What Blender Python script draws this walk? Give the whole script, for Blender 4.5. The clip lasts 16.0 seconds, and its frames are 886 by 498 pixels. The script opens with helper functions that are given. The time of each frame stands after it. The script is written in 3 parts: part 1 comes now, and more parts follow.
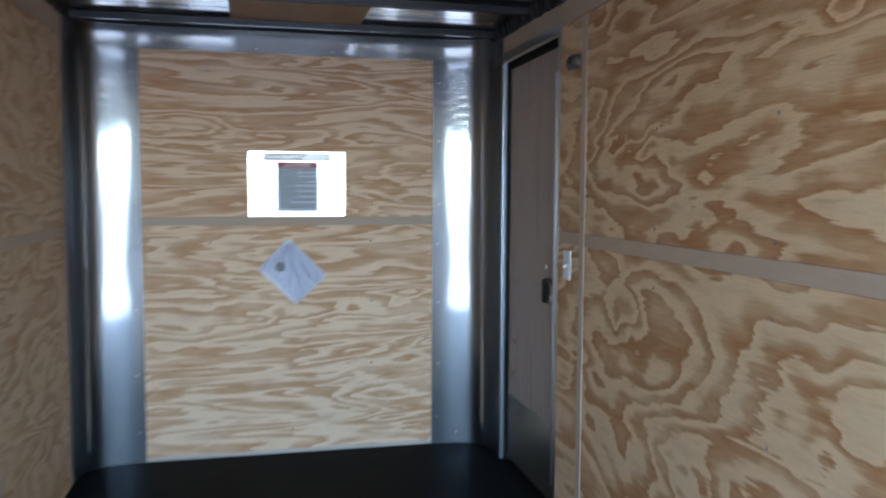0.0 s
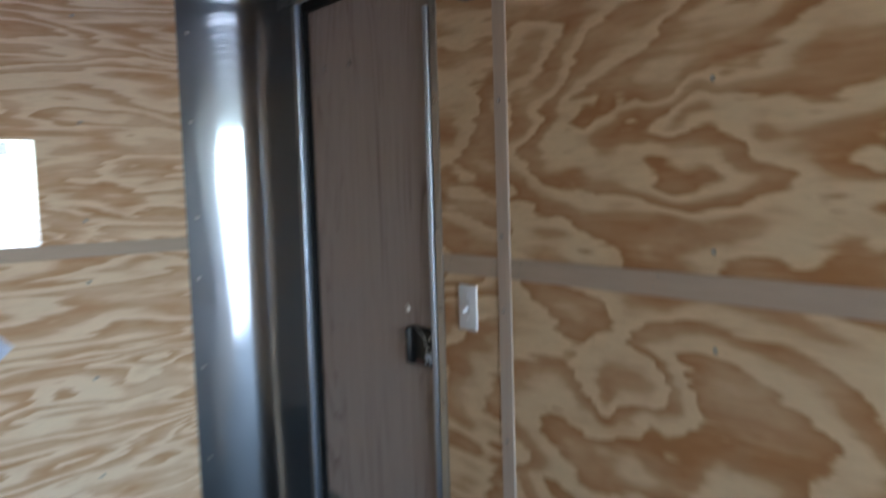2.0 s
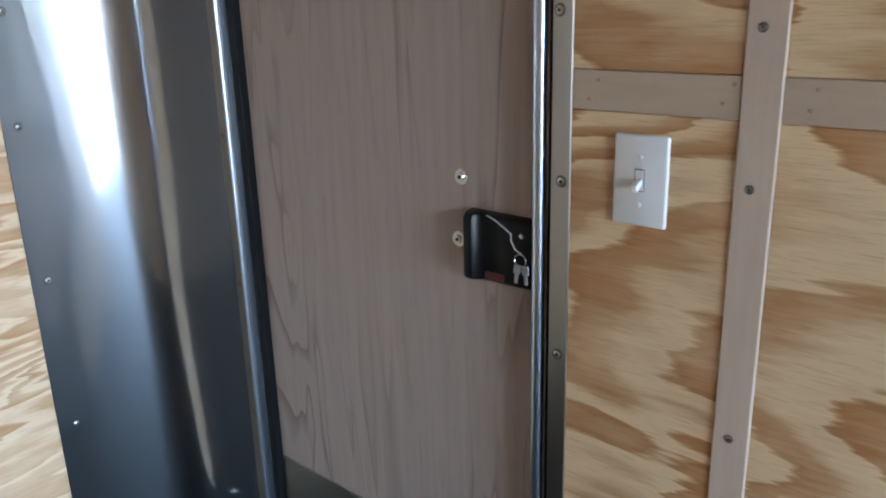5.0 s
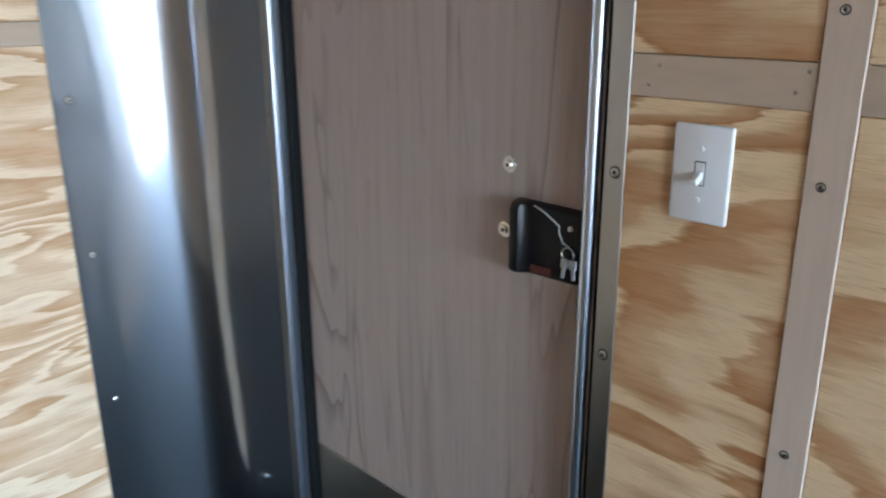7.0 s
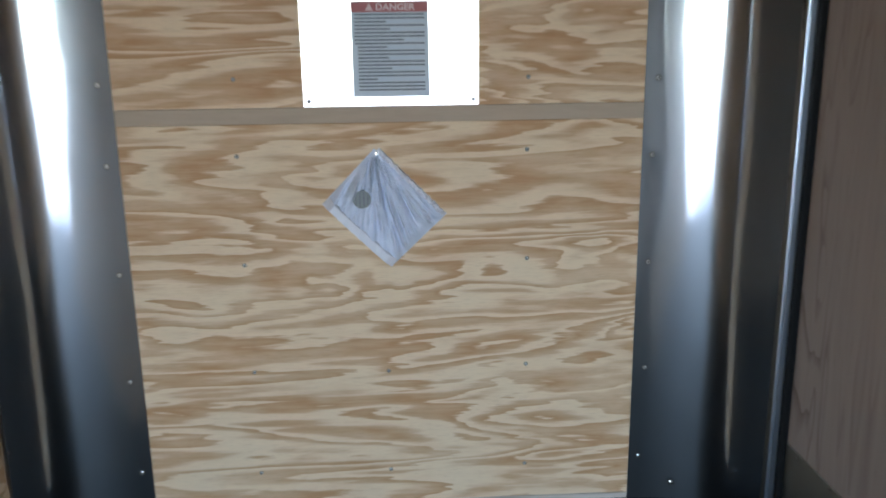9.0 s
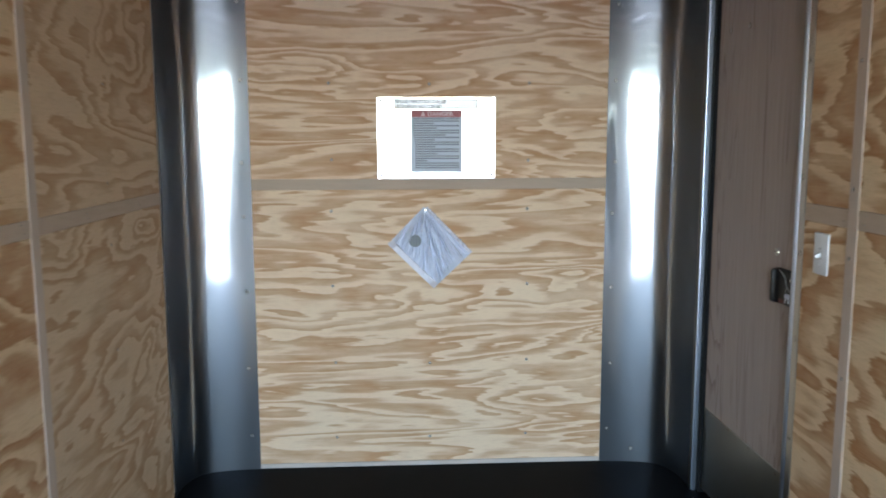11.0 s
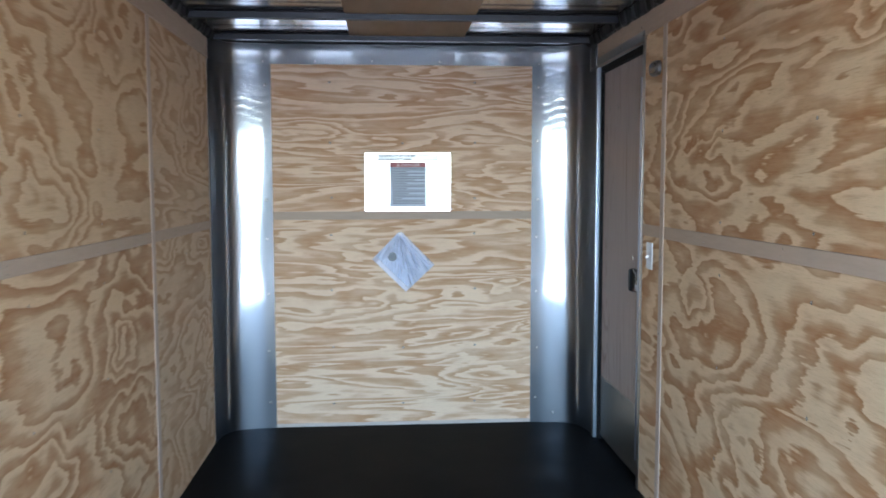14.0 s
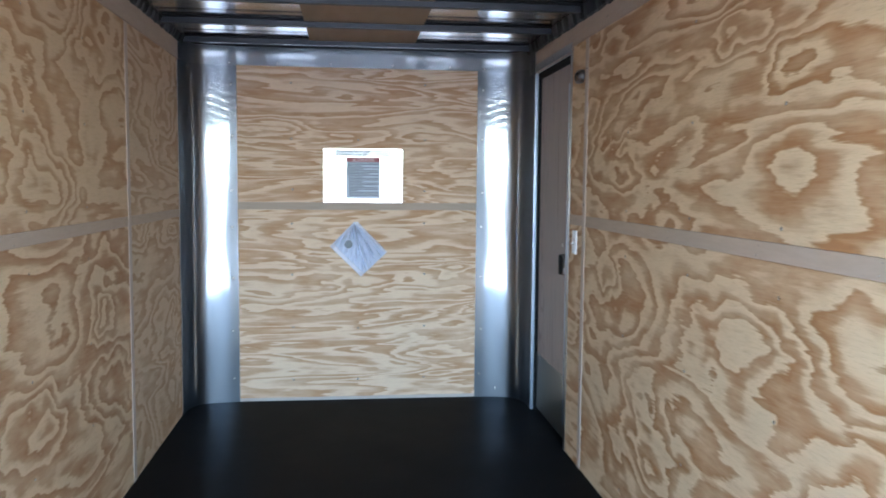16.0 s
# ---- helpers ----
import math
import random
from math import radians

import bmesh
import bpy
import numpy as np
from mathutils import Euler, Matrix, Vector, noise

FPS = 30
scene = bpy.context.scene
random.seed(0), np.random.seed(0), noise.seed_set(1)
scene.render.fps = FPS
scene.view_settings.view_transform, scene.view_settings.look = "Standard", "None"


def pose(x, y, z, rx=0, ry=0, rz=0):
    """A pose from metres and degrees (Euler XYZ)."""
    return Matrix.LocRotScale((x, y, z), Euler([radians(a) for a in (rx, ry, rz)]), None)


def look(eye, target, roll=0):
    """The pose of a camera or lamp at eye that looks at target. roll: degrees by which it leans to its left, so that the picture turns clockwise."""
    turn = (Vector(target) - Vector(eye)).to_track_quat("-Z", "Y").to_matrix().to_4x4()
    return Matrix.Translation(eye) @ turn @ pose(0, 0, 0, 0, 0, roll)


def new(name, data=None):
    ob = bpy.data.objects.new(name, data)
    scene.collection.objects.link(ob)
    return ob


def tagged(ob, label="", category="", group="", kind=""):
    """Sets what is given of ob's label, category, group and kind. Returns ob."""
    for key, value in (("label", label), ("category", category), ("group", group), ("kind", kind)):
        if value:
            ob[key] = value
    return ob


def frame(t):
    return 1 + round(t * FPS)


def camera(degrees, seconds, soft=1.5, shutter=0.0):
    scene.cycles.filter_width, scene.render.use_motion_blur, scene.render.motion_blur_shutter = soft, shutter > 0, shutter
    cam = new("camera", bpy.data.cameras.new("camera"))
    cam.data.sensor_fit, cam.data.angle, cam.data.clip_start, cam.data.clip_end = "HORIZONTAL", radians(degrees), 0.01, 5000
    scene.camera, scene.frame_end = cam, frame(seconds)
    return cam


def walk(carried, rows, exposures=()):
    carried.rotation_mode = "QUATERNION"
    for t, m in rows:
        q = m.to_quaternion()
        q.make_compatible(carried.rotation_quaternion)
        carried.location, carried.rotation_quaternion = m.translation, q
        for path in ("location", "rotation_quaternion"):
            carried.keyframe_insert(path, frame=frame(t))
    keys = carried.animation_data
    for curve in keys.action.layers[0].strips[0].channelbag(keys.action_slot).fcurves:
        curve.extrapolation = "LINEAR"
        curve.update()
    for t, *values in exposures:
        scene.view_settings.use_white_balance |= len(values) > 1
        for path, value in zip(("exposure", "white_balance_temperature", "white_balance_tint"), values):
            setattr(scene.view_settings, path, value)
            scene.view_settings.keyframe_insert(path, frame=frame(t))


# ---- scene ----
cam = camera(58.2, 16.0, soft=1.8, shutter=0.8)
PATH = [
    (0, (-0.153, -4.122, 1.359), (0.29, -2.177, 1.214), 0.3),
    (0.5, (-0.187, -3.774, 1.373), (0.446, -1.881, 1.261), -0.7),
    (1, (-0.184, -3.402, 1.347), (0.594, -1.567, 1.182), -1.0),
    (1.5, (-0.18, -3.039, 1.355), (0.679, -1.245, 1.141), -1.3),
    (2, (-0.219, -2.727, 1.378), (0.979, -1.133, 1.219), -1.7),
    (2.5, (-0.146, -2.46, 1.43), (1.177, -0.96, 1.447), 0.0),
    (3, (-0.083, -2.239, 1.43), (1.313, -0.807, 1.476), 0.2),
    (3.5, (-0.04, -2.052, 1.412), (1.447, -0.716, 1.364), -1.8),
    (4, (0.031, -1.858, 1.303), (1.48, -0.558, 0.844), -3.7),
    (6.5, (0.176, -1.556, 1.279), (1.606, -0.305, 0.653), -0.0),
    (7, (0.173, -1.601, 1.27), (1.52, -0.254, 0.659), -0.3),
    (7.5, (0.133, -1.705, 1.267), (1.293, -0.182, 0.69), -0.8),
    (8, (0.101, -1.852, 1.288), (0.875, -0.096, 0.726), -1.5),
    (8.5, (0.066, -1.988, 1.316), (0.507, -0.108, 0.798), -1.1),
    (9, (0.058, -2.223, 1.354), (0.147, -0.28, 0.886), -0.8),
    (11.5, (-0.14, -3.514, 1.377), (-0.038, -1.529, 1.155), 0.0),
    (12, (-0.091, -3.751, 1.376), (-0.002, -1.761, 1.198), 0.2),
    (12.5, (-0.099, -3.969, 1.392), (0.004, -1.976, 1.255), -0.3),
    (13, (-0.146, -4.15, 1.375), (0.025, -2.161, 1.246), -0.0),
    (13.5, (-0.132, -4.298, 1.37), (0.05, -2.313, 1.213), -0.4),
    (14, (-0.101, -4.491, 1.371), (0.042, -2.502, 1.212), -0.1),
    (14.5, (-0.083, -4.613, 1.364), (0.01, -2.621, 1.206), -0.1),
    (15, (-0.095, -4.731, 1.351), (0.019, -2.74, 1.2), -0.0),
    (15.5, (-0.078, -4.828, 1.345), (0.11, -2.845, 1.172), 0.2),
    (16, (-0.053, -4.91, 1.345), (0.178, -2.93, 1.182), 0.5),
]
EXPOSURES = [
    (0, 3.85, 5600, 10), (0.5, 4.02, 5650, 10), (1.0, 3.88, 5600, 10), (1.5, 4.0, 5700, 10), (2.0, 3.93, 5840, 10), (2.5, 4.3, 6150, 10), (3.0, 4.54, 6200, 10), (3.5, 4.62, 6240, 10), (4.2, 4.65, 5840, 10), (6.5, 4.93, 5760, 10),
    (7.5, 4.7, 5800, 10), (8.5, 4.0, 5950, 10), (9.2, 3.77, 6150, 10), (11.5, 4.28, 6150, 10), (12.5, 4.32, 5850, 10), (16, 4.26, 5600, 10)]
walk(cam, [(t, look(eye, target, roll)) for t, eye, target, roll in PATH], EXPOSURES)

# ---- world and light: daylight through the open rear doorway ----
world = bpy.data.worlds.new("sky")
scene.world = world
world.use_nodes = True
wn = world.node_tree
sky = wn.nodes.new("ShaderNodeTexSky")
sky.sky_type, sky.sun_disc = "NISHITA", False
sky.sun_elevation, sky.sun_rotation = radians(34), radians(16)
wn.links.new(sky.outputs[0], wn.nodes["Background"].inputs[0])
wn.nodes["Background"].inputs[1].default_value = 0.15
sun = new("sun", bpy.data.lights.new("sun", "SUN"))
sun.data.energy, sun.data.angle, sun.data.color = 3.0, radians(0.5), (1, 0.96, 0.90)
sun.matrix_basis = look((2, 7, 5), (0, 0, 0))
REAR = -5.3
opening = new("rear_opening_daylight", bpy.data.lights.new("rear_opening_daylight", "AREA"))
opening.data.shape, opening.data.size, opening.data.size_y = "RECTANGLE", 2.0, 2.02
opening.data.cycles.is_portal = True
opening.matrix_basis = look((0, REAR - 0.03, 1.01), (0, 0, 1.01))


# ---- materials ----
def material(name):
    m = bpy.data.materials.new(name)
    m.use_nodes = True
    nt = m.node_tree
    return m, nt, nt.nodes["Principled BSDF"]


def node(nt, kind, **values):
    n = nt.nodes.new(kind)
    for key, v in values.items():
        n.inputs[key.replace("_", " ")].default_value = v
    return n


def math_node(nt, op, a, b=None):
    n = nt.nodes.new("ShaderNodeMath")
    n.operation = op
    for k, v in enumerate((a, b)):
        if v is None:
            continue
        if isinstance(v, (int, float)):
            n.inputs[k].default_value = v
        else:
            nt.links.new(v, n.inputs[k])
    return n.outputs[0]


def ramp(nt, fac, stops):
    n = nt.nodes.new("ShaderNodeValToRGB")
    while len(n.color_ramp.elements) < len(stops):
        n.color_ramp.elements.new(0.5)
    for e, (p, c) in zip(n.color_ramp.elements, stops):
        e.position, e.color = p, (*c, 1)
    nt.links.new(fac, n.inputs[0])
    return n.outputs[0]


def coords(nt, scale, vary=0.0):
    """Object coordinates stretched by scale; vary shifts them from piece to piece."""
    tc = nt.nodes.new("ShaderNodeTexCoord")
    n = nt.nodes.new("ShaderNodeVectorMath")
    n.operation = "MULTIPLY"
    nt.links.new(tc.outputs["Object"], n.inputs[0])
    n.inputs[1].default_value = scale
    if not vary:
        return n.outputs[0]
    info = nt.nodes.new("ShaderNodeObjectInfo")
    add = nt.nodes.new("ShaderNodeVectorMath")
    add.operation = "ADD"
    nt.links.new(n.outputs[0], add.inputs[0])
    nt.links.new(math_node(nt, "MULTIPLY", info.outputs["Random"], vary), add.inputs[1])
    return add.outputs[0]


def noise_tex(nt, vec, scale, detail=2, rough=0.5, distortion=0.0):
    n = node(nt, "ShaderNodeTexNoise", Scale=scale, Detail=detail, Roughness=rough, Distortion=distortion)
    nt.links.new(vec, n.inputs["Vector"])
    return n.outputs["Fac"]


def mix(nt, fac, a, b, blend="MIX"):
    n = nt.nodes.new("ShaderNodeMix")
    n.data_type, n.blend_type = "RGBA", blend
    for k, v in ((0, fac), (6, a), (7, b)):
        if isinstance(v, (int, float)):
            n.inputs[k].default_value = v
        elif isinstance(v, tuple):
            n.inputs[k].default_value = (*v, 1)
        else:
            nt.links.new(v, n.inputs[k])
    return n.outputs[2]


def bump(nt, bsdf, height, strength, distance):
    n = node(nt, "ShaderNodeBump", Strength=strength, Distance=distance)
    nt.links.new(height, n.inputs["Height"])
    nt.links.new(n.outputs[0], bsdf.inputs["Normal"])


def plywood(name, cream, brown, stretch, size, rings, shift, along="x", eyes=(), comb=0.085, dark=0.50, rough=0.62):
    """Rotary-cut pine with level grain: contour bands of late wood with combed edges.
    eyes: whorls (place along the wall, height, strength, half length, half height)."""
    m, nt, b = material(name)
    vec = coords(nt, (1, 1, stretch), shift)
    finger = noise_tex(nt, coords(nt, (2.2, 2.2, 38), shift), 1.0, 4, 0.62)
    pull = math_node(nt, "MULTIPLY", math_node(nt, "SUBTRACT", finger, 0.5), comb)
    both = nt.nodes.new("ShaderNodeCombineXYZ")
    nt.links.new(pull, both.inputs[0]), nt.links.new(pull, both.inputs[1])
    moved = nt.nodes.new("ShaderNodeVectorMath")
    nt.links.new(vec, moved.inputs[0]), nt.links.new(both.outputs[0], moved.inputs[1])
    field = noise_tex(nt, moved.outputs[0], size, 3, 0.5, 0.5)
    # whorls, bent by a slow noise so that none is a plain ellipse
    own = coords(nt, (1, 1, 1))
    warp = nt.nodes.new("ShaderNodeTexNoise")
    warp.inputs["Scale"].default_value, warp.inputs["Detail"].default_value = 4.5, 2
    nt.links.new(own, warp.inputs["Vector"])
    bend = nt.nodes.new("ShaderNodeVectorMath")
    bend.operation = "MULTIPLY_ADD"
    nt.links.new(warp.outputs["Color"], bend.inputs[0])
    bend.inputs[1].default_value = (0.30, 0.30, 0.22)
    nt.links.new(own, bend.inputs[2])
    split = nt.nodes.new("ShaderNodeSeparateXYZ")
    nt.links.new(bend.outputs[0], split.inputs[0])
    u = math_node(nt, "SUBTRACT", math_node(nt, "ADD", split.outputs["X" if along == "x" else "Y"], pull), 0.15)
    w = math_node(nt, "SUBTRACT", split.outputs["Z"], 0.11)
    for u0, z0, strength, hu, hz in eyes:
        du = math_node(nt, "MULTIPLY", math_node(nt, "SUBTRACT", u, u0), 1 / hu)
        dz = math_node(nt, "MULTIPLY", math_node(nt, "SUBTRACT", w, z0), 1 / hz)
        d2 = math_node(nt, "ADD", math_node(nt, "MULTIPLY", du, du), math_node(nt, "MULTIPLY", dz, dz))
        hill = math_node(nt, "MULTIPLY", math_node(nt, "POWER", math.exp(-1), d2), strength)
        field = math_node(nt, "ADD", field, hill)
    teeth = noise_tex(nt, coords(nt, (6, 6, 60), shift), 1.0, 3, 0.6)
    fine = noise_tex(nt, coords(nt, (5, 5, 150), shift), 1.0, 4, 0.65)
    pore = noise_tex(nt, coords(nt, (24, 24, 520), shift), 1.0, 2, 0.6)
    wave = math_node(nt, "ADD", math_node(nt, "MULTIPLY", field, rings), math_node(nt, "MULTIPLY", teeth, 0.55))
    band = math_node(nt, "FRACT", wave)
    wide = math_node(nt, "MULTIPLY", math_node(nt, "SUBTRACT", noise_tex(nt, coords(nt, (2.0, 2.0, 4.5), shift * 3), 1.0, 2), 0.5), 0.55)
    band = math_node(nt, "ADD", band, math_node(nt, "MULTIPLY", wide, math_node(nt, "MULTIPLY", math_node(nt, "SUBTRACT", 1.0, band), math_node(nt, "MULTIPLY", band, 4.0))))
    d = 1 - dark
    late = ramp(nt, band, [(0.0, (0, 0, 0)), (d - 0.20, (0.05, 0.05, 0.05)), (d - 0.06, (0.38, 0.38, 0.38)), (d + 0.03, (0.70, 0.70, 0.70)),
                           (0.78, (0.86, 0.86, 0.86)), (0.90, (1, 1, 1)), (0.955, (0.6, 0.6, 0.6)), (1.0, (0, 0, 0))])
    fade = ramp(nt, noise_tex(nt, coords(nt, (2.6, 2.6, 9.0), shift * 2), 1.0, 4, 0.6), [(0.32, (0.50, 0.50, 0.50)), (0.54, (1, 1, 1))])
    late = math_node(nt, "MULTIPLY", late, fade)
    stain = ramp(nt, noise_tex(nt, coords(nt, (3.5, 3.5, 16.0), shift * 5), 1.0, 4, 0.6), [(0.52, (0, 0, 0)), (0.70, (1, 1, 1))])
    late = math_node(nt, "ADD", late, math_node(nt, "MULTIPLY", stain, 0.22))
    streak = math_node(nt, "MULTIPLY", math_node(nt, "SUBTRACT", fine, 0.5), 0.5)
    late = math_node(nt, "ADD", late, math_node(nt, "MULTIPLY", streak, math_node(nt, "ADD", late, 0.25)))
    base = mix(nt, late, cream, brown)
    base = mix(nt, math_node(nt, "MULTIPLY", ramp(nt, pore, [(0.52, (0, 0, 0)), (0.72, (1, 1, 1))]), 0.28), base, tuple(c * 0.6 for c in brown))
    tone = noise_tex(nt, coords(nt, (1.2, 1.2, 2.5), shift * 2), 1.0, 3)
    base = mix(nt, math_node(nt, "MULTIPLY", tone, 0.22), base, (0.55, 0.40, 0.25))
    nt.links.new(base, b.inputs["Base Color"])
    nt.links.new(math_node(nt, "SUBTRACT", rough + 0.05, math_node(nt, "MULTIPLY", fine, 0.12)), b.inputs["Roughness"])
    bump(nt, b, math_node(nt, "ADD", math_node(nt, "MULTIPLY", late, 0.5), fine), 0.25, 0.0015)
    return m


def plain_wood(name, color, dark, scale, rough=0.65, amount=0.5):
    m, nt, b = material(name)
    grain = noise_tex(nt, coords(nt, scale, 9.0), 1.0, 5, 0.62, 0.3)
    blot = noise_tex(nt, coords(nt, (3, 3, 3), 5.0), 1.0, 3)
    fac = ramp(nt, grain, [(0.30, (1, 1, 1)), (0.62, (0, 0, 0))])
    base = mix(nt, math_node(nt, "MULTIPLY", fac, amount), color, dark)
    base = mix(nt, math_node(nt, "MULTIPLY", blot, 0.3), base, tuple(c * 0.8 for c in color))
    nt.links.new(base, b.inputs["Base Color"])
    b.inputs["Roughness"].default_value = rough
    bump(nt, b, grain, 0.15, 0.001)
    return m


def lauan(name):
    """Grey-brown door skin with upright grain and a few dark vein lines."""
    m, nt, b = material(name)
    fine = noise_tex(nt, coords(nt, (50, 55, 2.2)), 1.0, 5, 0.65, 0.2)
    field = noise_tex(nt, coords(nt, (5.0, 5.0, 0.62)), 1.0, 3, 0.5, 1.0)
    vein = math_node(nt, "FRACT", math_node(nt, "MULTIPLY", field, 10))
    line = ramp(nt, vein, [(0.0, (0, 0, 0)), (0.70, (0.0, 0.0, 0.0)), (0.93, (0.75, 0.75, 0.75)), (0.97, (1, 1, 1)), (1.0, (0, 0, 0))])
    gate = ramp(nt, noise_tex(nt, coords(nt, (5, 5, 1.6)), 1.0, 3), [(0.40, (0, 0, 0)), (0.60, (1, 1, 1))])
    fleck = ramp(nt, noise_tex(nt, coords(nt, (120, 120, 9)), 1.0, 3, 0.6), [(0.60, (0, 0, 0)), (0.74, (1, 1, 1))])
    base = mix(nt, math_node(nt, "MULTIPLY", ramp(nt, fine, [(0.3, (0, 0, 0)), (0.7, (1, 1, 1))]), 0.5), (0.42, 0.35, 0.32), (0.31, 0.25, 0.225))
    base = mix(nt, math_node(nt, "MULTIPLY", fleck, 0.35), base, (0.2, 0.15, 0.13))
    base = mix(nt, math_node(nt, "MULTIPLY", math_node(nt, "MULTIPLY", line, gate), 0.8), base, (0.17, 0.12, 0.10))
    nt.links.new(base, b.inputs["Base Color"])
    b.inputs["Roughness"].default_value = 0.55
    bump(nt, b, fine, 0.12, 0.0008)
    return m


def metal(name, color, rough, brush=(1, 1, 90), amount=0.08, wave=0.0, aniso=0.0):
    m, nt, b = material(name)
    b.inputs["Metallic"].default_value = 1.0
    b.inputs["Base Color"].default_value = (*color, 1)
    lines = noise_tex(nt, coords(nt, brush), 1.0, 4, 0.6)
    smudge = noise_tex(nt, coords(nt, (4, 4, 3)), 1.0, 4, 0.55)
    r = math_node(nt, "ADD", math_node(nt, "MULTIPLY", lines, amount), math_node(nt, "MULTIPLY", smudge, amount))
    nt.links.new(math_node(nt, "ADD", r, rough - amount), b.inputs["Roughness"])
    if wave:
        big = noise_tex(nt, coords(nt, (5, 5, 3)), 1.0, 2, 0.4)
        bump(nt, b, big, 0.6, wave)
    return m


def plastic(name, color, rough=0.4, metallic=0.0, spec=0.5, grain=0.1):
    m, nt, b = material(name)
    n = noise_tex(nt, coords(nt, (40, 40, 40)), 1.0, 3)
    nt.links.new(mix(nt, math_node(nt, "MULTIPLY", n, grain * 2), color, tuple(c * 0.75 for c in color)), b.inputs["Base Color"])
    b.inputs["Roughness"].default_value = rough
    b.inputs["Metallic"].default_value = metallic
    b.inputs["Specular IOR Level"].default_value = spec
    return m


CREAM, BROWN = (0.80, 0.592, 0.365), (0.40, 0.170, 0.050)
PLY_FRONT = plywood("pine plywood, straight grain", (0.90, 0.70, 0.495), (0.55, 0.285, 0.128), 7.0, 0.8, 12, 23.7, "x",
                    [(0.566, 0.774, 0.093, 0.138, 0.06), (-0.569, 1.684, 0.084, 0.22, 0.072), (-0.16, 0.76, -0.093, 0.303, 0.072), (0.08, 0.66, 0.084, 0.343, 0.072), (-0.237, 1.656, -0.067, 0.22, 0.06)], comb=0.16, dark=0.52)
PLY_SIDE = plywood("pine plywood, wild grain", CREAM, BROWN, 3.4, 0.85, 11, 31.3, "y",
                   [(-3.014, 1.375, 0.09, 0.16, 0.08), (-3.03, 1.64, -0.151, 0.138, 0.084), (-2.81, 1.783, 0.151, 0.165, 0.072), (-2.57, 1.48, -0.11, 0.413, 0.12), (-1.75, 1.5, 0.144, 0.179, 0.066), (-1.6, 1.56, -0.105, 0.303, 0.06),
                    (-2, 1.7, -0.084, 0.482, 0.096)], dark=0.54)
PLY_LOWER = plywood("pine plywood, broad swirling grain", CREAM, BROWN, 2.2, 0.85, 11, 43.9, "y",
                    [(-2.767, 0.893, 0.16, 0.36, 0.13), (-2.2, 0.383, 0.211, 0.275, 0.18), (-1.68, 0.94, 0.177, 0.123, 0.144), (-1.9, 0.75, -0.148, 0.303, 0.12), (-3.4, 0.95, -0.168, 0.343, 0.192), (-2.45, 0.62, -0.127, 0.275, 0.144)], dark=0.50)
PLY_WEST = plywood("pine plywood, fine wavy grain", (0.71, 0.515, 0.31), (0.42, 0.205, 0.072), 2.0, 0.9, 13, 17.9, "y",
                   [(-1.755, 1.87, 0.144, 0.22, 0.168), (-2.06, 1.6, -0.168, 0.385, 0.216), (-2.6, 1.25, 0.232, 0.522, 0.264)], dark=0.42)
PLY_WEST_LOWER = plywood("pine plywood, bold blotched grain", (0.74, 0.54, 0.33), (0.37, 0.158, 0.046), 2.3, 0.95, 11, 53.1, "y",
                         [(-1.7, 0.8, 0.19, 0.138, 0.108), (-2.1, 0.73, -0.168, 0.275, 0.144), (-2.4, 0.55, 0.177, 0.275, 0.144), (-1.72, 0.55, -0.127, 0.22, 0.12)], dark=0.54)
PLY_NARROW = plywood("pine plywood, close grain", (0.68, 0.505, 0.33), (0.43, 0.24, 0.11), 2.6, 1.0, 13, 11.3, "y",
                     [(-0.66, 1.65, 0.168, 0.22, 0.12), (-0.42, 1.09, 0.127, 0.138, 0.072)], dark=0.45)
STRIP = plain_wood("bare pinkish lauan strip", (0.54, 0.415, 0.315), (0.43, 0.32, 0.235), (9, 9, 60))
BATTEN = plain_wood("bare pinkish lauan batten", (0.60, 0.48, 0.39), (0.47, 0.36, 0.28), (60, 60, 6))
RAW_EDGE = plain_wood("pale raw strip", (0.66, 0.58, 0.52), (0.5, 0.42, 0.36), (9, 9, 60))
DOOR_SKIN = lauan("grey-brown lauan door skin")
CEIL_WOOD = plain_wood("brown plywood ceiling strip", (0.34, 0.235, 0.15), (0.22, 0.14, 0.08), (12, 3, 12))
STEEL = metal("brushed stainless sheet", (0.41, 0.445, 0.50), 0.085, (90, 90, 2), 0.03, 0.004)
STEEL_BAND = metal("wavy stainless band", (0.46, 0.485, 0.52), 0.13, (90, 90, 2), 0.04, 0.012)
TRIM_METAL = metal("mill aluminium trim", (0.42, 0.41, 0.39), 0.30, (40, 40, 4), 0.08)
BRIGHT = metal("bright aluminium bead", (0.56, 0.63, 0.75), 0.30, (40, 40, 4), 0.04)
GALV = metal("smooth galvanised roof sheet", (0.49, 0.465, 0.43), 0.16, (4, 120, 4), 0.06, 0.003)
RIB = metal("dark roof bow steel", (0.032, 0.032, 0.034), 0.42, (4, 60, 4), 0.1)
KICK = metal("dull metal kick plate", (0.36, 0.36, 0.34), 0.33, (30, 30, 30), 0.1)


